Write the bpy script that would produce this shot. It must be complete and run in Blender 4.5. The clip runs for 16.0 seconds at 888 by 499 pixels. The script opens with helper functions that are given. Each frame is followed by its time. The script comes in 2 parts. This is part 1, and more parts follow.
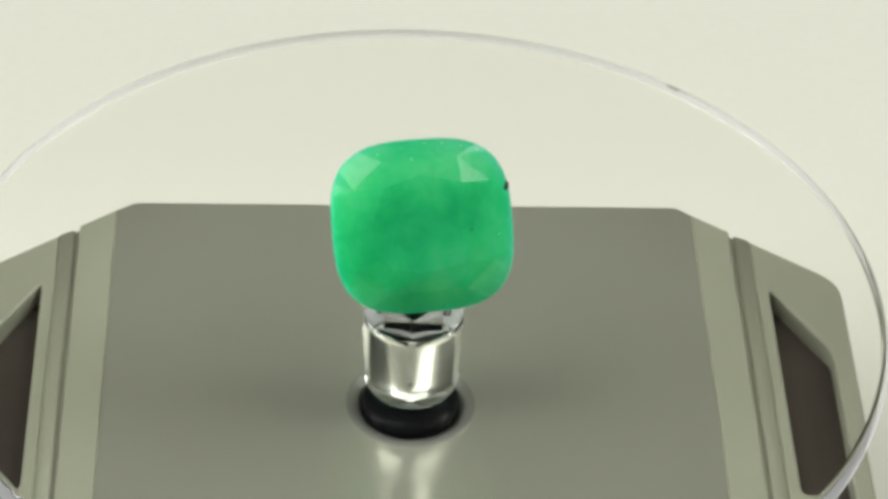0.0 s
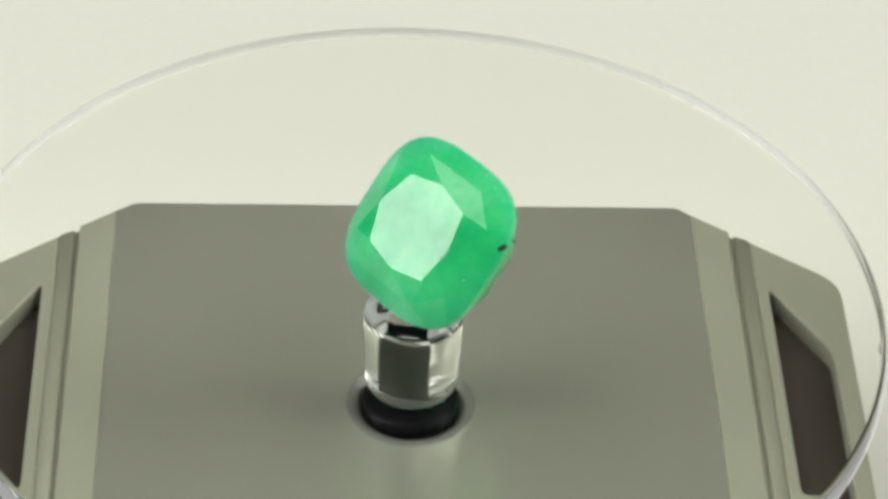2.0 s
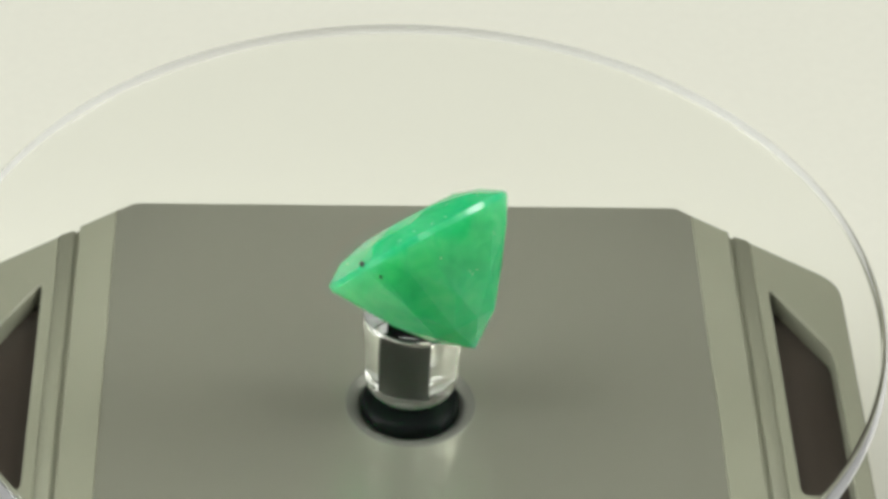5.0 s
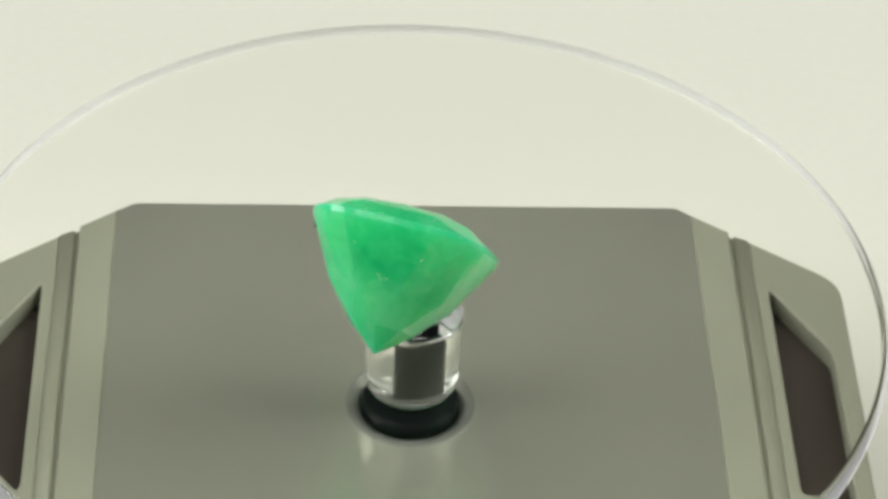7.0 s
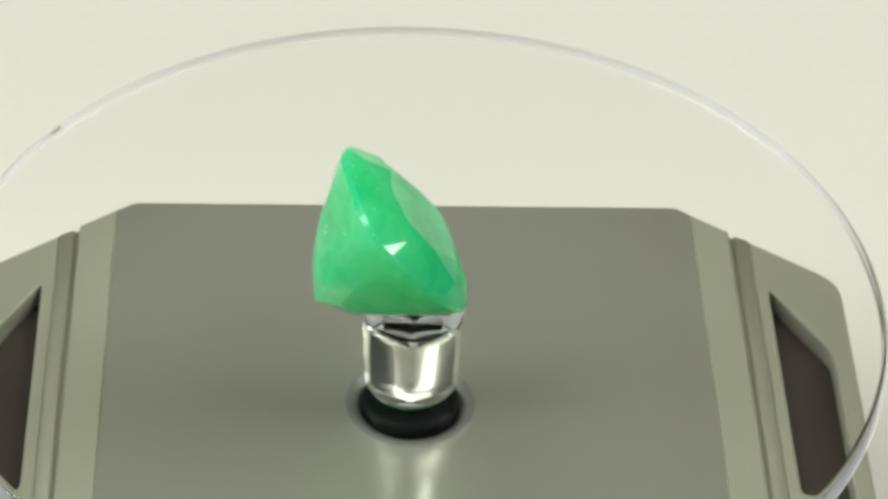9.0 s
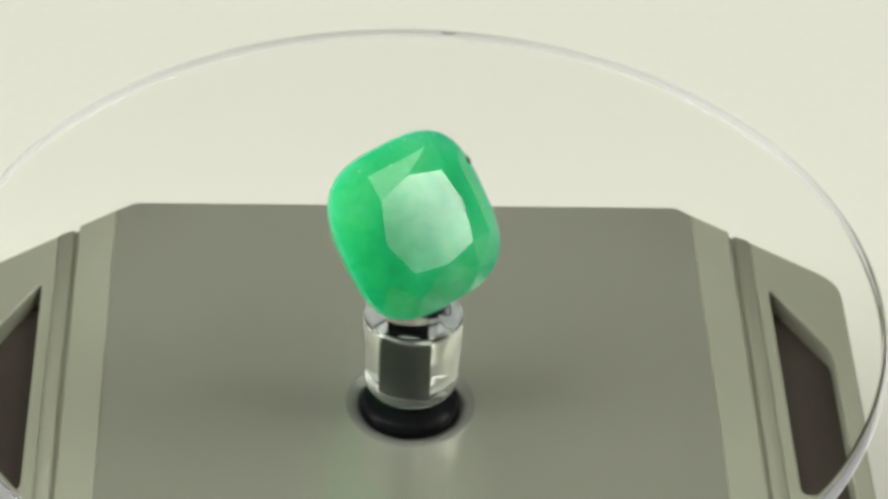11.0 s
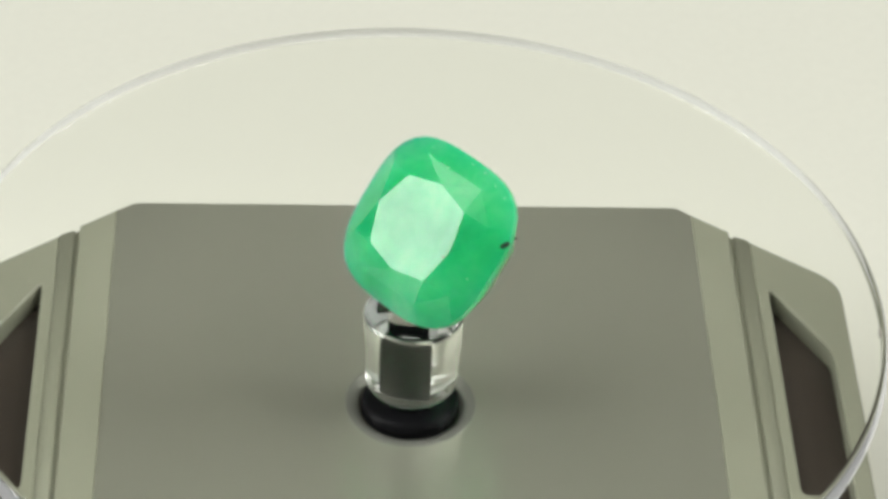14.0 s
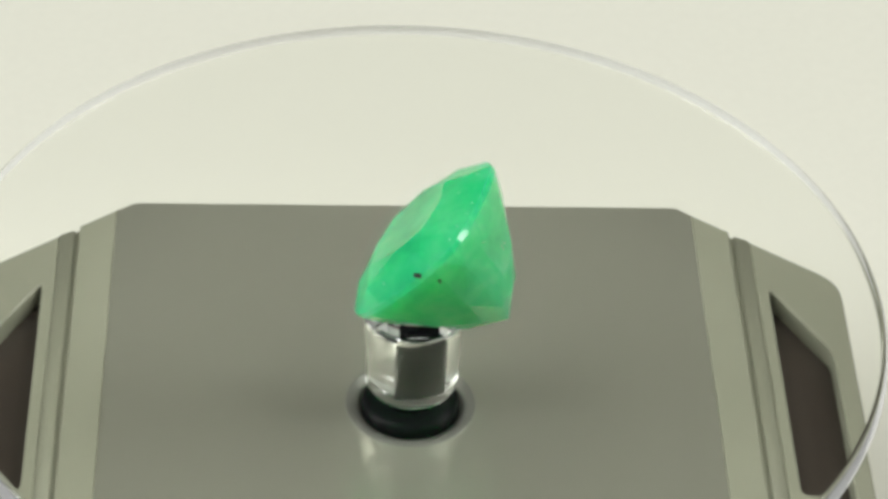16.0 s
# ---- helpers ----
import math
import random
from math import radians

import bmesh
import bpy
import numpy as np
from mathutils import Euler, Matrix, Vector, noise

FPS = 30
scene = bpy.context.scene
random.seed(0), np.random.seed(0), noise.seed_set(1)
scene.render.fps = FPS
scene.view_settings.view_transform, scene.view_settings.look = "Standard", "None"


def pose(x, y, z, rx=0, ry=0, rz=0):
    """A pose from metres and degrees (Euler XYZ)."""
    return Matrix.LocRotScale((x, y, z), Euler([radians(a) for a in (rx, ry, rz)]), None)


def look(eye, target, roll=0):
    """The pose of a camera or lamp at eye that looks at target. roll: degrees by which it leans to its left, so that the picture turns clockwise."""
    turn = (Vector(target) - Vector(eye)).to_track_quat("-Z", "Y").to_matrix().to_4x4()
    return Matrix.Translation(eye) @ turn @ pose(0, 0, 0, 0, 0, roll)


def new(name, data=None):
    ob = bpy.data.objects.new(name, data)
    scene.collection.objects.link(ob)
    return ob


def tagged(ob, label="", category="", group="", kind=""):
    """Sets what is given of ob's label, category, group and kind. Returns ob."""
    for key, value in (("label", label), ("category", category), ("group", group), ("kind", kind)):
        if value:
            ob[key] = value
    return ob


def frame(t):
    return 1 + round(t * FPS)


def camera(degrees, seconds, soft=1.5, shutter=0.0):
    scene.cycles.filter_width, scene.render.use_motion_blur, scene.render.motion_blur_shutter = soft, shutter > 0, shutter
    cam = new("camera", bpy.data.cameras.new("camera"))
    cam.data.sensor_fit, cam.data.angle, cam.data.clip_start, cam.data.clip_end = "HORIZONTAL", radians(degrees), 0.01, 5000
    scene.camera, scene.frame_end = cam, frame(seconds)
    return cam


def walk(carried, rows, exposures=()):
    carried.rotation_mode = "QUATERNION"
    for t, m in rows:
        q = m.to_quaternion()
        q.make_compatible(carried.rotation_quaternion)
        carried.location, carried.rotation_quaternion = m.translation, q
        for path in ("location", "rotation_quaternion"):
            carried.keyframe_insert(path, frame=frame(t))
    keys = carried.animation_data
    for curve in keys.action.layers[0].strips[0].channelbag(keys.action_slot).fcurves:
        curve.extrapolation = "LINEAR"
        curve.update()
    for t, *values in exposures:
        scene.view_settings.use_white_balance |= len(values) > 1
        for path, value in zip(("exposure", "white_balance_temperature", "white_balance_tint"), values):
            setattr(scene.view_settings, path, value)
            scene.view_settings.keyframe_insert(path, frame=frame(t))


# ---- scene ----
from mathutils.bvhtree import BVHTree

MM = 0.001
SPIN = -360.0 / 12.0955          # degrees a second, clockwise from above
YAW = 3.15                       # turn of the base against the camera
SECONDS = 16.0

cam = camera(15.9, SECONDS, soft=3.6)
EYE = pose(0.0023693, -0.2080169, 0.1760692, 50.6406, -1.9501, 1.5988)
walk(cam, [(0.0, EYE), (SECONDS, EYE)], exposures=[(0.0, 0.0), (SECONDS, 0.0)])

# ---- light ----
world = bpy.data.worlds.new("world")
scene.world = world
world.use_nodes = True
world.node_tree.nodes["Background"].inputs[0].default_value = (1.0, 0.97, 0.86, 1)
world.node_tree.nodes["Background"].inputs[1].default_value = 0.0


def area_lamp(name, eye, target, w, h, power, colour):
    data = bpy.data.lights.new(name, "AREA")
    data.shape, data.size, data.size_y, data.energy, data.color = "RECTANGLE", w, h, power, colour
    ob = new(name, data)
    ob.matrix_basis = look(eye, target)
    return ob


# added overhead fill that lifts the table top to its brightness
for x in (-0.72, 0.72):
    area_lamp("overhead_fill", (x, 0.0, 1.17), (x, 0.0, 0.0), 0.5, 1.2, 5.9, (1.0, 0.99, 0.93))
area_lamp("window_light_west", (-1.18, -0.26, 0.39), (0, -0.26, 0.39), 0.56, 0.70, 12.8, (0.978, 1.0, 0.98))
area_lamp("window_light_east", (1.18, 0.08, 0.78), (0, 0.08, 0.78), 0.50, 0.44, 9.6, (0.978, 1.0, 0.98))


# ---- materials ----
def material(name):
    m = bpy.data.materials.new(name)
    m.use_nodes = True
    return m, m.node_tree.nodes, m.node_tree.links, m.node_tree.nodes["Principled BSDF"]


def surface(name, colour, rough=0.5, metal=0.0, scale=400.0, vary=0.08, bump=0.0, stain=30.0, stretch=(1, 1, 1), spec=0.5, brushed=0.0):
    """A painted or moulded surface: grain and larger stains in colour and gloss, and a fine relief."""
    m, n, l, b = material(name)
    tc = n.new("ShaderNodeTexCoord")
    mp = n.new("ShaderNodeMapping")
    mp.inputs["Scale"].default_value = stretch
    l.new(tc.outputs["Object"], mp.inputs[0])
    fine, large = n.new("ShaderNodeTexNoise"), n.new("ShaderNodeTexNoise")
    fine.inputs["Scale"].default_value, fine.inputs["Detail"].default_value = scale, 4
    large.inputs["Scale"].default_value, large.inputs["Detail"].default_value = stain, 3
    add = n.new("ShaderNodeMath")
    add.operation = "ADD"
    l.new(mp.outputs[0], fine.inputs["Vector"])
    l.new(tc.outputs["Object"], large.inputs["Vector"])
    l.new(fine.outputs[0], add.inputs[0])
    l.new(large.outputs[0], add.inputs[1])
    ramp = n.new("ShaderNodeMapRange")
    ramp.inputs["From Min"].default_value, ramp.inputs["From Max"].default_value = 0.6, 1.4
    ramp.inputs["To Min"].default_value, ramp.inputs["To Max"].default_value = 1 - vary, 1 + vary
    l.new(add.outputs[0], ramp.inputs[0])
    mul = n.new("ShaderNodeVectorMath")
    mul.operation = "SCALE"
    mul.inputs[0].default_value = colour
    l.new(ramp.outputs[0], mul.inputs["Scale"])
    l.new(mul.outputs[0], b.inputs["Base Color"])
    rr = n.new("ShaderNodeMapRange")
    rr.inputs["To Min"].default_value, rr.inputs["To Max"].default_value = rough * 0.85, rough * 1.15
    l.new(large.outputs[0], rr.inputs[0])
    b.inputs["Roughness"].default_value = rough
    if not brushed:
        l.new(rr.outputs[0], b.inputs["Roughness"])
    b.inputs["Metallic"].default_value = metal
    b.inputs["Specular IOR Level"].default_value = spec
    if brushed:
        along = n.new("ShaderNodeCombineXYZ")
        along.inputs[1].default_value = 1.0
        b.inputs["Anisotropic"].default_value = brushed
        l.new(along.outputs[0], b.inputs["Tangent"])
    if bump:
        bp = n.new("ShaderNodeBump")
        bp.inputs["Strength"].default_value, bp.inputs["Distance"].default_value = bump, 0.0001
        l.new(fine.outputs[0], bp.inputs["Height"])
        l.new(bp.outputs[0], b.inputs["Normal"])
    return m


def glass(name, colour=(1, 1, 1), ior=1.49, rough=0.0):
    m, n, l, b = material(name)
    g = n.new("ShaderNodeBsdfGlass")
    g.inputs["Color"].default_value = (*colour, 1)
    g.inputs["IOR"].default_value, g.inputs["Roughness"].default_value = ior, rough
    l.new(g.outputs[0], n["Material Output"].inputs["Surface"])
    return m


def moulded_edge(name, colour, haze):
    """The moulded rim of a clear sheet: glass with a little milky scatter back and through."""
    m, n, l, b = material(name)
    b.inputs["Base Color"].default_value = (*colour, 1)
    b.inputs["Roughness"].default_value = 0.3
    t, both = n.new("ShaderNodeBsdfTranslucent"), n.new("ShaderNodeMixShader")
    t.inputs["Color"].default_value = (*colour, 1)
    l.new(b.outputs[0], both.inputs[1])
    l.new(t.outputs[0], both.inputs[2])
    g, clear, body = n.new("ShaderNodeBsdfGlass"), n.new("ShaderNodeBsdfTransparent"), n.new("ShaderNodeMixShader")
    g.inputs["IOR"].default_value, g.inputs["Roughness"].default_value = 1.49, 0.05
    body.inputs[0].default_value = 0.08
    l.new(clear.outputs[0], body.inputs[1])
    l.new(g.outputs[0], body.inputs[2])
    mix = n.new("ShaderNodeMixShader")
    mix.inputs[0].default_value = haze
    l.new(body.outputs[0], mix.inputs[1])
    l.new(both.outputs[0], mix.inputs[2])
    l.new(mix.outputs[0], n["Material Output"].inputs["Surface"])
    return m


PAPER = surface("white_paper", (0.785, 0.782, 0.695), 0.75, 0, 900, 0.02, 0.05, 3)
WALL = surface("wall_paint", (0.17, 0.165, 0.15), 0.8, 0, 60, 0.04, 0.1, 2)
# lack of light put into the colour, so reflections stay dark
UNLIT_WALL = surface("unlit_wall_tone", (0.06, 0.06, 0.055), 0.8, 0, 60, 0.05, 0.1, 2)
CEILING = surface("ceiling_paint", (0.35, 0.345, 0.32), 0.85, 0, 60, 0.03, 0.1, 2)
PLASTIC = surface("grey_painted_plastic", (0.24, 0.245, 0.184), 0.38, 0, 2500, 0.05, 0.06, 90)
PANEL = surface("satin_grey_panel", (0.405, 0.41, 0.334), 0.31, 0.68, 3000, 0.03, 0.02, 40, brushed=0.75)
BEZEL = surface("grey_bezel", (0.30, 0.305, 0.27), 0.32, 0.6, 3000, 0.05, 0.02, 200)
BLACK = surface("black_plastic", (0.006, 0.006, 0.007), 0.16, 0, 2000, 0.1, 0.02, 100, spec=0.06)
CELL = surface("dark_solar_cell", (0.05, 0.04, 0.032), 0.3, 0, 1800, 0.12, 0.03, 120)


def low_gloss_glass(name, colour, ior, gloss):
    """Clear sheet with its mirroring turned down: it bends light like acrylic but mirrors only a part of it."""
    m, n, l, b = material(name)
    g, r, mix = n.new("ShaderNodeBsdfGlass"), n.new("ShaderNodeBsdfRefraction"), n.new("ShaderNodeMixShader")
    for node in (g, r):
        node.inputs["Color"].default_value = (*colour, 1)
        node.inputs["IOR"].default_value, node.inputs["Roughness"].default_value = ior, 0.0
    mix.inputs[0].default_value = gloss
    l.new(r.outputs[0], mix.inputs[1])
    l.new(g.outputs[0], mix.inputs[2])
    l.new(mix.outputs[0], n["Material Output"].inputs["Surface"])
    return m


SHEET = low_gloss_glass("clear_acrylic_sheet", (0.985, 0.988, 0.98), 1.49, 0.1)
# milky lavender stands in for cool light mirrored by the rim
EDGE = moulded_edge("moulded_acrylic_rim", (0.90, 0.90, 0.93), 0.5)
HUB_FOOT = moulded_edge("milky_hub_foot", (0.86, 0.91, 0.88), 0.55)
MATT_BLACK = surface("matt_black_plastic", (0.004, 0.005, 0.005), 0.9, 0, 200, 0.1, 0, 100, spec=0.0)
HUB_ACRYLIC = glass("clear_acrylic_hub", (0.997, 1.0, 0.998))
CHIP = surface("chipped_acrylic", (0.33, 0.31, 0.27), 0.5, 0, 3000, 0.5, 0.5, 900)
# near-white colour paints the sparkle of the tiny pits
PIT = surface("pit_sparkle", (0.75, 0.85, 0.75), 0.15, 0, 3000, 0.1, 0.1, 900)
FLECK = surface("black_inclusion", (0.003, 0.005, 0.003), 0.6, 0, 3000, 0.3, 0.2, 300)


def emerald():
    """Milky green beryl: light scattered inside, cloudy paler veils, polished facets."""
    m, n, l, b = material("milky_emerald")
    tc = n.new("ShaderNodeTexCoord")
    veil, wisp = n.new("ShaderNodeTexNoise"), n.new("ShaderNodeTexNoise")
    veil.inputs["Scale"].default_value, veil.inputs["Detail"].default_value = 160, 3
    wisp.inputs["Scale"].default_value, wisp.inputs["Detail"].default_value = 520, 6
    wisp.inputs["Distortion"].default_value = 1.2
    l.new(tc.outputs["Object"], veil.inputs["Vector"])
    l.new(tc.outputs["Object"], wisp.inputs["Vector"])
    mix = n.new("ShaderNodeMath")
    mix.operation = "MULTIPLY_ADD"
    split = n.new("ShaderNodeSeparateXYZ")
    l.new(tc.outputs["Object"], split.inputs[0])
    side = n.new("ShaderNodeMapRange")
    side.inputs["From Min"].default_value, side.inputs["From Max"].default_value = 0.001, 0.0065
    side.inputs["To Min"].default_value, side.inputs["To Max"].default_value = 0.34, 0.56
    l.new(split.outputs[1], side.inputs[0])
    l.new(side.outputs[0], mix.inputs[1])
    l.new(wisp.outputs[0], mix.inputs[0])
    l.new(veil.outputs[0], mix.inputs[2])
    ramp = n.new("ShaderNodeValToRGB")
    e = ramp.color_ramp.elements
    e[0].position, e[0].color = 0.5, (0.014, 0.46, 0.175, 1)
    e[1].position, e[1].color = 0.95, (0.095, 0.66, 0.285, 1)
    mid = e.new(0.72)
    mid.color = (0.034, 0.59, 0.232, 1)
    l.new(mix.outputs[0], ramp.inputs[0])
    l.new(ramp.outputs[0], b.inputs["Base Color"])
    b.inputs["Roughness"].default_value = 0.09
    b.inputs["IOR"].default_value = 1.58
    b.inputs["Specular IOR Level"].default_value = 0.35
    b.inputs["Subsurface Weight"].default_value = 1.0
    b.inputs["Subsurface Radius"].default_value = (0.3, 1.0, 0.55)
    b.inputs["Subsurface Scale"].default_value = 0.014
    b.inputs["Transmission Weight"].default_value = 0.12
    bp = n.new("ShaderNodeBump")
    bp.inputs["Strength"].default_value, bp.inputs["Distance"].default_value = 0.05, 0.0001
    l.new(wisp.outputs[0], bp.inputs["Height"])
    l.new(bp.outputs[0], b.inputs["Normal"])
    return m


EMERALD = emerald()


# ---- mesh helpers ----
def mesh_of(bm, name, mat, smooth=False):
    bmesh.ops.recalc_face_normals(bm, faces=bm.faces)
    me = bpy.data.meshes.new(name)
    bm.to_mesh(me)
    bm.free()
    me.materials.append(mat)
    for f in me.polygons:
        f.use_smooth = smooth
    return me


def part(name, bm, mat, parent, label="", smooth=False):
    ob = new(name, mesh_of(bm, name, mat, smooth))
    ob.parent = parent
    return tagged(ob, label)


def prism(outline, z0, z1, hole=None, bevel=0.0, segments=2):
    """A slab over an outline, with a hole through it if one is given; its upper edges rounded."""
    bm = bmesh.new()
    loops = []
    for pts in (outline, hole):
        if pts:
            vs = [bm.verts.new((x, y, z1)) for x, y in pts]
            loops += [bm.edges.new((vs[i], vs[(i + 1) % len(vs)])) for i in range(len(vs))]
    if hole:
        bmesh.ops.triangle_fill(bm, use_beauty=True, edges=loops, normal=(0, 0, 1))
    else:
        bm.faces.new(list(bm.verts))
    top = list(bm.faces)
    made = bmesh.ops.extrude_face_region(bm, geom=top)["geom"]
    low = [v for v in made if isinstance(v, bmesh.types.BMVert)]
    bmesh.ops.translate(bm, vec=(0, 0, z0 - z1), verts=low)
    bmesh.ops.recalc_face_normals(bm, faces=bm.faces)
    if bevel:
        rims = [e for e in bm.edges if all(abs(v.co.z - z1) < 1e-7 for v in e.verts)
                and any(abs(f.normal.z) < 0.5 for f in e.link_faces)]
        bmesh.ops.bevel(bm, geom=rims, offset=bevel, segments=segments, profile=0.5, affect="EDGES")
    return bm


def lathe(profile, steps=128, closed=False):
    """A turned body; profile of (radius, z), from its top to its bottom on the axis or closed in a ring."""
    bm = bmesh.new()
    rings = []
    for r, z in profile:
        if r < 1e-9:
            rings.append([bm.verts.new((0, 0, z))])
        else:
            rings.append([bm.verts.new((r * math.cos(2 * math.pi * k / steps), r * math.sin(2 * math.pi * k / steps), z)) for k in range(steps)])
    pairs = list(zip(rings, rings[1:])) + ([(rings[-1], rings[0])] if closed else [])
    for a, b in pairs:
        for k in range(steps):
            j = (k + 1) % steps
            quad = [a[k % len(a)], a[j % len(a)], b[j % len(b)], b[k % len(b)]]
            quad = [v for i, v in enumerate(quad) if v not in quad[:i]]
            bm.faces.new(quad)
    return bm


def rounded(points, radius, steps=5):
    """An outline with its corners rounded."""
    out = []
    n = len(points)
    for i in range(n):
        p, a, b = Vector(points[i]), Vector(points[i - 1]), Vector(points[(i + 1) % n])
        u, v = (a - p), (b - p)
        r = min(radius, u.length * 0.45, v.length * 0.45)
        s, e = p + u.normalized() * r, p + v.normalized() * r
        for k in range(steps + 1):
            t = k / steps
            out.append(tuple((1 - t) ** 2 * s + 2 * t * (1 - t) * p + t * t * e))
    return out


def scaled(points):
    return [(x * MM, y * MM) for x, y in points]


# ---- the room and the table ----
def wall(name, x0, y0, z0, x1, y1, z1, mat, label):
    bm = prism([(x0, y0), (x1, y0), (x1, y1), (x0, y1)], z0, z1)
    return tagged(new(name, mesh_of(bm, name, mat)), label, "wall", kind="structure")


GROUND = -31.0 * MM
# unseen shell, added to shape what the disc, hub and gem mirror
wall("wall_north", -1.3, 1.5, -0.8, 1.3, 1.6, 1.2, UNLIT_WALL, "added unseen wall behind the table, coloured dark as if unlit")
wall("wall_south", -1.3, -1.3, -0.8, 1.3, -1.2, 1.2, UNLIT_WALL, "added unseen wall behind the camera, coloured dark as if unlit")
wall("wall_east", 1.2, -1.2, -0.8, 1.3, 1.5, 1.2, WALL, "added unseen grey side wall")
wall("wall_west", -1.3, -1.2, -0.8, -1.2, 1.5, 1.2, WALL, "added unseen grey side wall")
wall("ceiling", -1.3, -1.3, 1.2, 1.3, 1.6, 1.3, CEILING, "added unseen pale ceiling")
wall("floor", -1.3, -1.3, -0.9, 1.3, 1.6, -0.8, WALL, "added unseen floor")


def paper_table():
    bm = prism(rounded([(-0.8, -0.45), (0.8, -0.45), (0.8, 1.1), (-0.8, 1.1)], 0.02), GROUND - 0.03, GROUND, bevel=0.003)
    top = tagged(new("table_top", mesh_of(bm, "table_top", PAPER)), "smooth matt cream-white table top under the turntable", "table", kind="structure")
    return top


paper_table()

# ---- the base of the turntable ----
TOP = -13.2                      # upper side of the base, in millimetres under the disc
FRONT = -37.0


def sloped(sx, section, back, front, floor_z):
    """A bar with the given section of (x, z), mitred at both ends."""
    bm = bmesh.new()
    ends = []
    for reach in (back, front):
        low = [(section[-1][0], floor_z), (section[0][0], floor_z)]
        ends.append([bm.verts.new((sx * x * MM, reach(x) * MM, z * MM)) for x, z in list(section) + low])
    n = len(ends[0])
    for i in range(n):
        bm.faces.new((ends[0][i], ends[0][(i + 1) % n], ends[1][(i + 1) % n], ends[1][i]))
    bm.faces.new(ends[0])
    bm.faces.new(ends[1][::-1])
    return bm


def turntable_base():
    base = new("turntable_base")
    base.matrix_basis = pose(0, 0, 0, 0, 0, YAW)
    tagged(base, "octagonal satin grey plastic solar turntable base with dark side windows", "turntable")
    outline = [(-25.6, 27.7), (25.6, 27.7), (40.1, 16.8), (40.1, -26.0), (25.6, FRONT), (-25.6, FRONT), (-40.1, -26.0), (-40.1, 16.8)]
    soft = rounded(outline, 2.2)
    part("body", prism(scaled(soft), GROUND + 2 * MM, (TOP - 4) * MM), PLASTIC, base)
    for sx in (-1, 1):
        for y in (22, -31):
            foot = part("foot", lathe([(0, 2.0 * MM), (4 * MM, 2.0 * MM), (4 * MM, 0.3 * MM), (3.6 * MM, 0), (0, 0)], 24), BLACK, base)
            foot.location = (sx * 22 * MM, y * MM, GROUND)
    # centre panel with the round opening for the spindle
    well = [(5.7 * math.cos(2 * math.pi * k / 64), 5.7 * math.sin(2 * math.pi * k / 64)) for k in range(64)]
    mid = [(-27.1, 26.57)] + rounded([(-25.9, 27.5), (-25.3, 27.7), (25.7, 27.7), (26.2, 27.3)], 0.4)[6:-6] + [(27.1, 26.57), (27.1, FRONT + 1.2), (25.6, FRONT), (-25.6, FRONT), (-27.1, FRONT + 1.2)]
    part("centre_panel", prism(scaled(mid), (TOP - 4) * MM, TOP * MM, scaled(well)), PANEL, base, "satin reflective grey centre panel")
    chamfer = lambda x: 27.7 - (x - 25.6) * (27.7 - 16.8) / (40.1 - 25.6)
    front = lambda x: FRONT + (x - 25.6) * (37 - 26) / (40.1 - 25.6)
    for sx in (-1, 1):
        side = lambda pts: scaled([(sx * x, y) for x, y in pts])
        strip = [(27.12, chamfer(27.12)), (30.45, chamfer(30.45)), (30.45, front(30.45)), (27.12, front(27.12))]
        part("side_strip", prism(side(strip), (TOP - 4) * MM, (TOP + 0.1) * MM, bevel=0.12 * MM, segments=3), PLASTIC, base)
        wing = [(32.2, chamfer(32.2))] + rounded([(32.2, chamfer(32.2)), (40.1, 16.8), (40.1, -26.0), (32.2, front(32.2))], 2.2)[6:-6] + [(32.2, front(32.2))]
        hole = rounded([(33.4, 15.9), (38.3, 7.0), (38.3, -11.5), (33.4, -11.5)], 1.0)
        part("wing", prism(side(wing), (TOP - 4) * MM, (TOP + 0.1) * MM, side(hole), 0.22 * MM, 3), PLASTIC, base)
        part("sloped_edge", sloped(sx, ((30.9, TOP - 0.23), (31.05, TOP - 0.12), (31.7, TOP), (32.19, TOP + 0.08)), chamfer, front, TOP - 4), PLASTIC, base, smooth=True)
        seam = [(30.3, chamfer(30.3) - 0.03), (31.1, chamfer(31.1) - 0.03), (31.1, front(31.1) + 0.3), (30.3, front(30.3) + 0.3)]
        part("seam", prism(side(seam), (TOP - 3.99) * MM, (TOP - 0.45) * MM), PLASTIC, base)
        cell = [(33.0, 17.0), (39.3, 6.0), (39.3, -12.2), (33.0, -12.2)]
        part("solar_cell", prism(side(cell), (TOP - 3.99) * MM, (TOP - 2.0) * MM), CELL, base, "dark brown solar cell in its window")
    dish = ((5.8, 0.006), (5.6, -0.03), (5.0, -0.2), (4.36, -0.45), (4.36, -0.9), (5.8, -0.9))
    bezel = part("bezel", lathe([(r * MM, z * MM) for r, z in dish], 128, True), BEZEL, base, "grey dished ring round the spindle")
    bezel.location = (0, 0, TOP * MM)
    for f in bezel.data.polygons:
        f.use_smooth = f.normal.z > 0.5
    collar = lathe([(r * MM, z * MM) for r, z in ((0, 0.8), (3.5, 0.8), (3.9, 0.74), (4.15, 0.58), (4.28, 0.3), (4.3, 0), (4.3, -3), (0, -3))], 96)
    part("collar", collar, BLACK, base, "glossy black spindle collar", True).location = (0, 0, TOP * MM)
    return base


turntable_base()


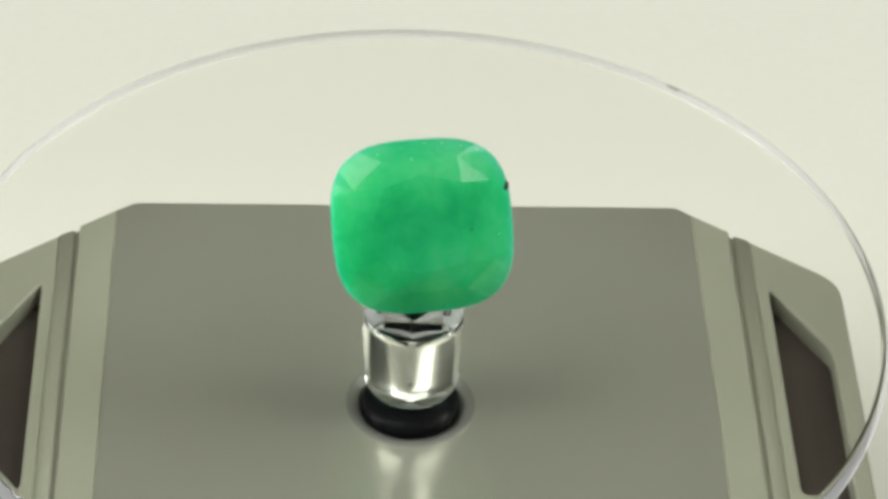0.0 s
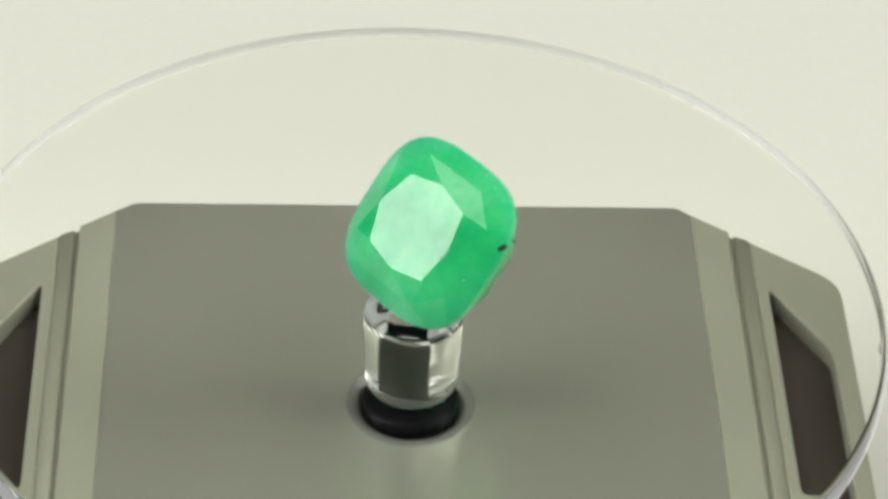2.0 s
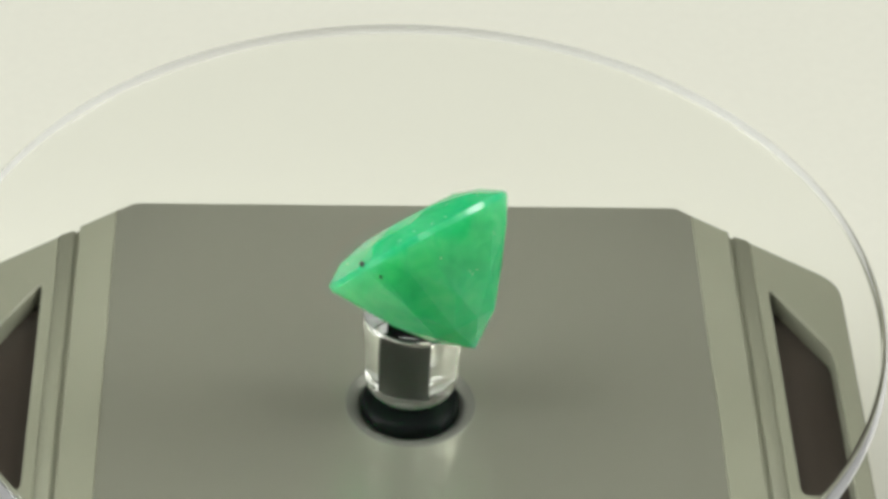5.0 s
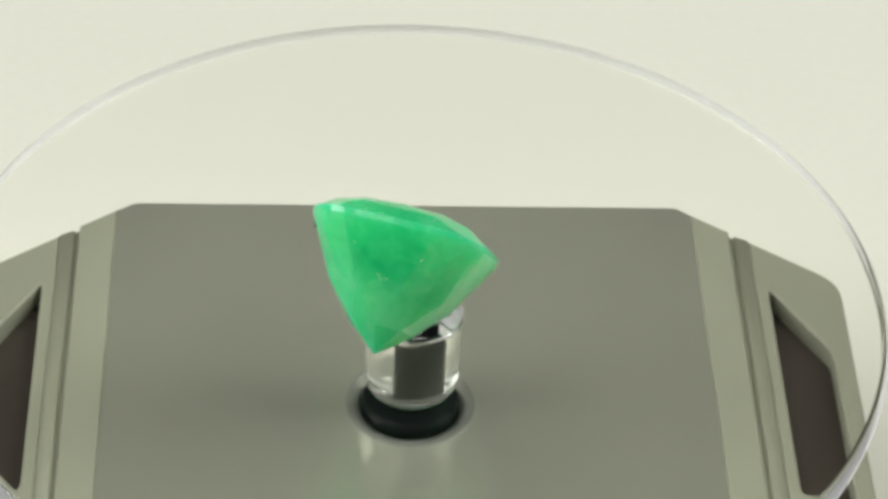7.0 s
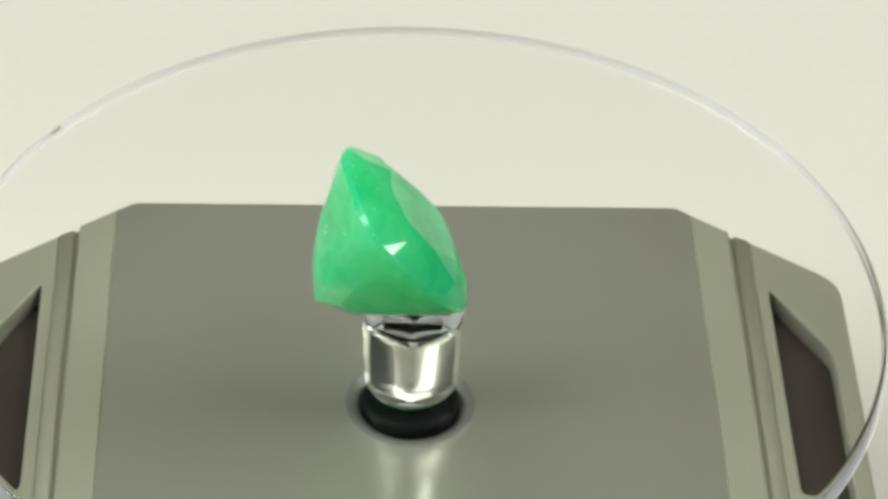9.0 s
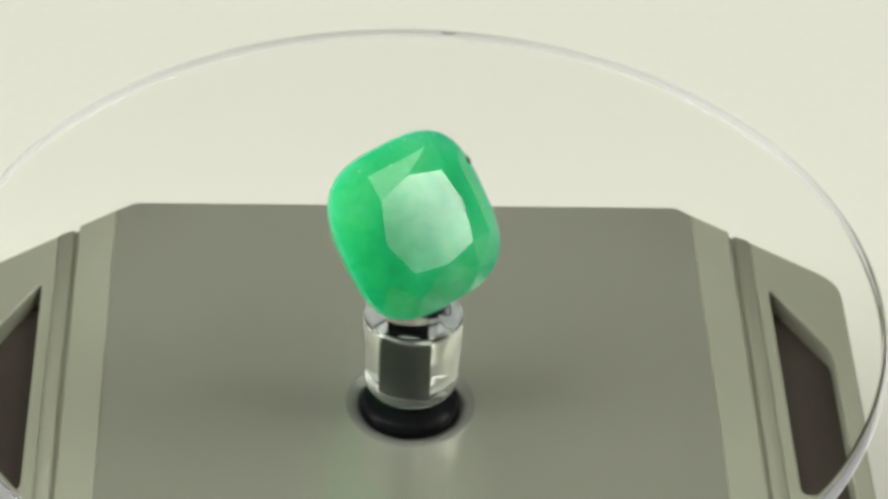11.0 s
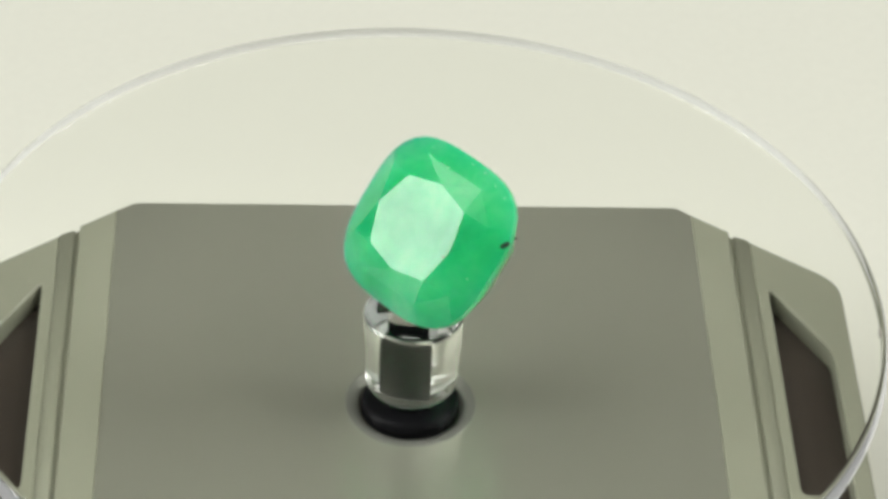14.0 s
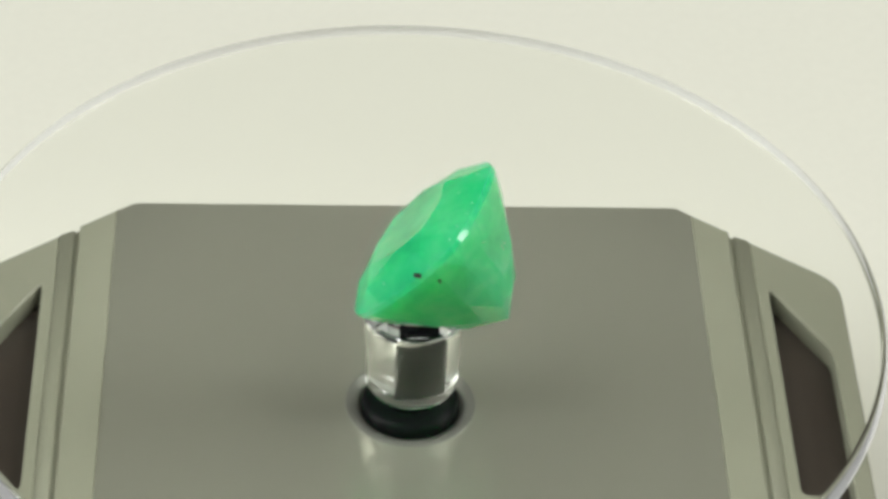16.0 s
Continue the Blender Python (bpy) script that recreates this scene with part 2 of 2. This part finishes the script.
# ---- the turning disc ----
def turned(profile, mats, steps=192):
    """A turned shell whose faces look outwards, with a material index for each stretch of its profile; slightly out of true."""
    bm = lathe([(r * MM, z * MM) for r, z in profile], steps)
    bmesh.ops.reverse_faces(bm, faces=list(bm.faces))
    bm.faces.ensure_lookup_table()
    for i, f in enumerate(bm.faces):
        f.material_index = mats[i // steps]
        f.smooth = abs(f.normal.z) < 0.999
    for v in bm.verts:
        v.co.z -= 0.0075 * v.co.y
    return bm


def shell(name, bm, mats, parent, label):
    me = bpy.data.meshes.new(name)
    bm.to_mesh(me)
    bm.free()
    for m in mats:
        me.materials.append(m)
    ob = new(name, me)
    ob.parent = parent
    return tagged(ob, label)


def turning_disc():
    disc = new("rotating_disc")
    tagged(disc, "clear acrylic display disc on a clear round hub", "turntable")
    R, T, NECK, ROUND = 40.75, 2.6, 3.75, 0.7
    top = [(0, 0), (R - ROUND, 0)]
    plate = shell("plate", turned(top, (0,)), (SHEET,), disc, "clear acrylic round plate")
    under = shell("underside", turned([(R - ROUND, -T), (NECK, -T)], (0,)), (SHEET,), plate, "flat clear underside of the plate")
    angles = [math.pi / 20 * k for k in range(21)]
    edge = [(R - ROUND + ROUND * math.sin(a), -T / 2 + T / 2 * math.cos(a)) for a in angles]
    clear = [0 if -0.9 < math.cos(a + math.pi / 40) < 0.8 else 1 for a in angles[:-1]]
    shell("rim", turned(edge, clear), (EDGE, HUB_ACRYLIC), plate, "rounded rim of the plate, its middle made milky for mirrored light").visible_shadow = False
    for sheet in (plate, under):
        sheet.visible_shadow = False
    # the hub is cemented under the plate, with a rounded shoulder and a square socket
    side = [(NECK, -T), (4.02, -T - 0.06), (4.22, -T - 0.2), (4.33, -T - 0.42), (4.36, -T - 0.7), (4.2, -6.3), (4.07, -9.9), (4.02, -10.2), (3.85, -10.55), (3.45, -10.74), (2.9, -10.8), (0, -10.8)]
    hub = turned(side, (0,) * 8 + (1, 1, 0))
    s = 1.82 * math.sqrt(2)
    low, high = -10.2 * MM, -0.8 * MM
    ring = [[hub.verts.new((x * s * MM, y * s * MM, z)) for x, y in ((1, 0), (0, 1), (-1, 0), (0, -1))] for z in (low, high)]
    for i in range(4):
        hub.faces.new((ring[1][i], ring[1][(i + 1) % 4], ring[0][(i + 1) % 4], ring[0][i]))
    hub.faces.new(ring[0])
    hub.faces.new(ring[1][::-1])
    shell("hub", hub, (HUB_ACRYLIC, HUB_FOOT), disc, "clear acrylic hub").visible_shadow = False
    chip = prism(scaled(rounded([(-0.75, -0.12), (0.2, -0.2), (0.8, -0.05), (0.3, 0.12), (-0.6, 0.1)], 0.1, 2)), -0.25 * MM, 0.02 * MM)
    turn = 0.9547
    ch = part("chip", chip, CHIP, disc, "small dark chip in the rim")
    ch.matrix_basis = pose(39.9 * MM * math.cos(turn), 39.9 * MM * math.sin(turn), -0.35 * MM, 0, 0, math.degrees(turn) + 90)
    q = s - 0.12
    post = prism(scaled(rounded([(q, 0), (0, q), (-q, 0), (0, -q)], 0.1, 2)), -10.15 * MM, -0.95 * MM, bevel=0.08 * MM)
    part("post", post, MATT_BLACK, disc, "square black spindle post inside the hub")
    part("spindle", lathe([(0, -10.82 * MM), (2.4 * MM, -10.82 * MM), (2.4 * MM, (TOP + 0.81) * MM), (0, (TOP + 0.81) * MM)], 32), BLACK, disc, "black spindle")
    return disc


# ---- the gemstone ----
A, B, POWER = 7.724, 7.328, 3.1


def girdle_point(turn, s, z):
    c, n = math.cos(turn), math.sin(turn)
    r = (abs(c / A) ** POWER + abs(n / B) ** POWER) ** (-1 / POWER) * s
    return Vector((r * c, r * n, z)) * MM


def gemstone():
    """A cushion cut: table, star and kite facets, girdle, two tiers of pavilion facets to the culet."""
    bm = bmesh.new()
    quarter, turn = math.pi / 2, math.pi / 6
    for k in range(4):
        mid, corner = k * quarter, (k + 0.5) * quarter
        bm.verts.new(girdle_point(mid, (0.53, 0.575, 0.605, 0.555)[k], 2.045))
        bm.verts.new(girdle_point(corner, 0.555, 2.045))
        for side in (-1, 1):
            bm.verts.new(girdle_point(mid + side * turn, 0.80, 1.40))
    for k in range(48):
        for z in (0.25, -0.25):
            bm.verts.new(girdle_point(k * math.pi / 24, 1.0, z))
    for s, z, shift in ((0.885, -2.15, 0.0), (0.655, -5.2, 0.5), (0.36, -8.1, 0.0)):
        for k in range(8):
            bm.verts.new(girdle_point((k + shift) * math.pi / 4, s, z))
    bm.verts.new(Vector((0.009, -0.065, -10.254)) * MM)
    hull = bmesh.ops.convex_hull(bm, input=list(bm.verts))
    spare = [v for v in bm.verts if not v.link_faces]
    bmesh.ops.delete(bm, geom=spare, context="VERTS")
    bmesh.ops.dissolve_limit(bm, angle_limit=radians(2.0), verts=list(bm.verts), edges=list(bm.edges))
    bmesh.ops.recalc_face_normals(bm, faces=bm.faces)
    sharp = []
    for e in bm.edges:
        high = min(v.co.z for v in e.verts) > -0.3 * MM
        sharp.append(e.calc_face_angle(0) > radians(2.5 if high else 6))
    skin = BVHTree.FromBMesh(bm)
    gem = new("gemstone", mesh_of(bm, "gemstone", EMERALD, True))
    marks = gem.data.attributes.new("sharp_edge", "BOOLEAN", "EDGE")
    for i, flag in enumerate(sharp):
        marks.data[i].value = flag
    for place, size, turn_to in (((7.40, 2.80, 0.34), (0.48, 0.24, 0.16), (0.3, 0.5, 1.2)), ((6.86, 3.52, -1.25), (0.26, 0.16, 0.13), (0.2, 1.1, 0.4)),
                                 ((3.86, -0.73, 2.04), (0.12, 0.09, 0.05), (0, 0, 0.5)), ((1.2, -6.9, 0.55), (0.12, 0.06, 0.05), (0, 0, 0.1))):
        spot, outward = skin.find_nearest(Vector(place) * MM)[:2]
        spot = spot - outward * 0.02 * MM
        fb = bmesh.new()
        bmesh.ops.create_icosphere(fb, subdivisions=2, radius=1.0)
        for v in fb.verts:
            v.co *= 1 + 0.35 * noise.noise(v.co * 1.7 + Vector(place))
        fleck = part("inclusion", fb, FLECK, gem, "small black mineral inclusion", True)
        fleck.matrix_basis = Matrix.Translation(spot) @ Euler(turn_to).to_matrix().to_4x4() @ Matrix.Diagonal((*(Vector(size) * MM), 1))
    pits = ((6.31, -1.23, 1.06), (2.19, 6.88, 0.52), (5.12, 6.03, 0.53), (0.73, 6.92, 0.50), (-3.43, 6.23, 0.88), (3.79, 6.46, 0.66), (0.12, 5.25, -4.33),
            (2.56, 6.17, -2.23), (-0.09, 5.08, -4.66), (-0.57, 5.09, -4.48), (-5.9, 6.05, 0.12), (-0.68, 5.58, 1.37), (-3.24, 5.89, -2.47))
    for place in pits:
        fb = bmesh.new()
        bmesh.ops.create_icosphere(fb, subdivisions=1, radius=0.06 * MM)
        part("pit", fb, PIT, gem, "tiny surface pit with its sparkle painted pale").location = skin.find_nearest(Vector(place) * MM)[0]
    tagged(gem, "cushion-cut milky green emerald lying tilted on the clear disc", "gemstone")
    return gem


GEM_TURN = Matrix.Rotation(0.203, 4, "Z") @ Matrix.Rotation(0.857, 4, "X") @ Matrix.Rotation(-0.004, 4, "Z")
disc = turning_disc()
gem = gemstone()
lowest = min((GEM_TURN @ v.co).z for v in gem.data.vertices)
GEM_POSE = Matrix.Translation((0.444 * MM, 0.994 * MM, -lowest)) @ GEM_TURN


def motions():
    times = [0.5 * k for k in range(33)]
    walk(disc, [(t, pose(0, 0, 0, 0, 0, SPIN * t)) for t in times])
    walk(gem, [(t, pose(0, 0, 0, 0, 0, SPIN * t) @ GEM_POSE) for t in times])


motions()
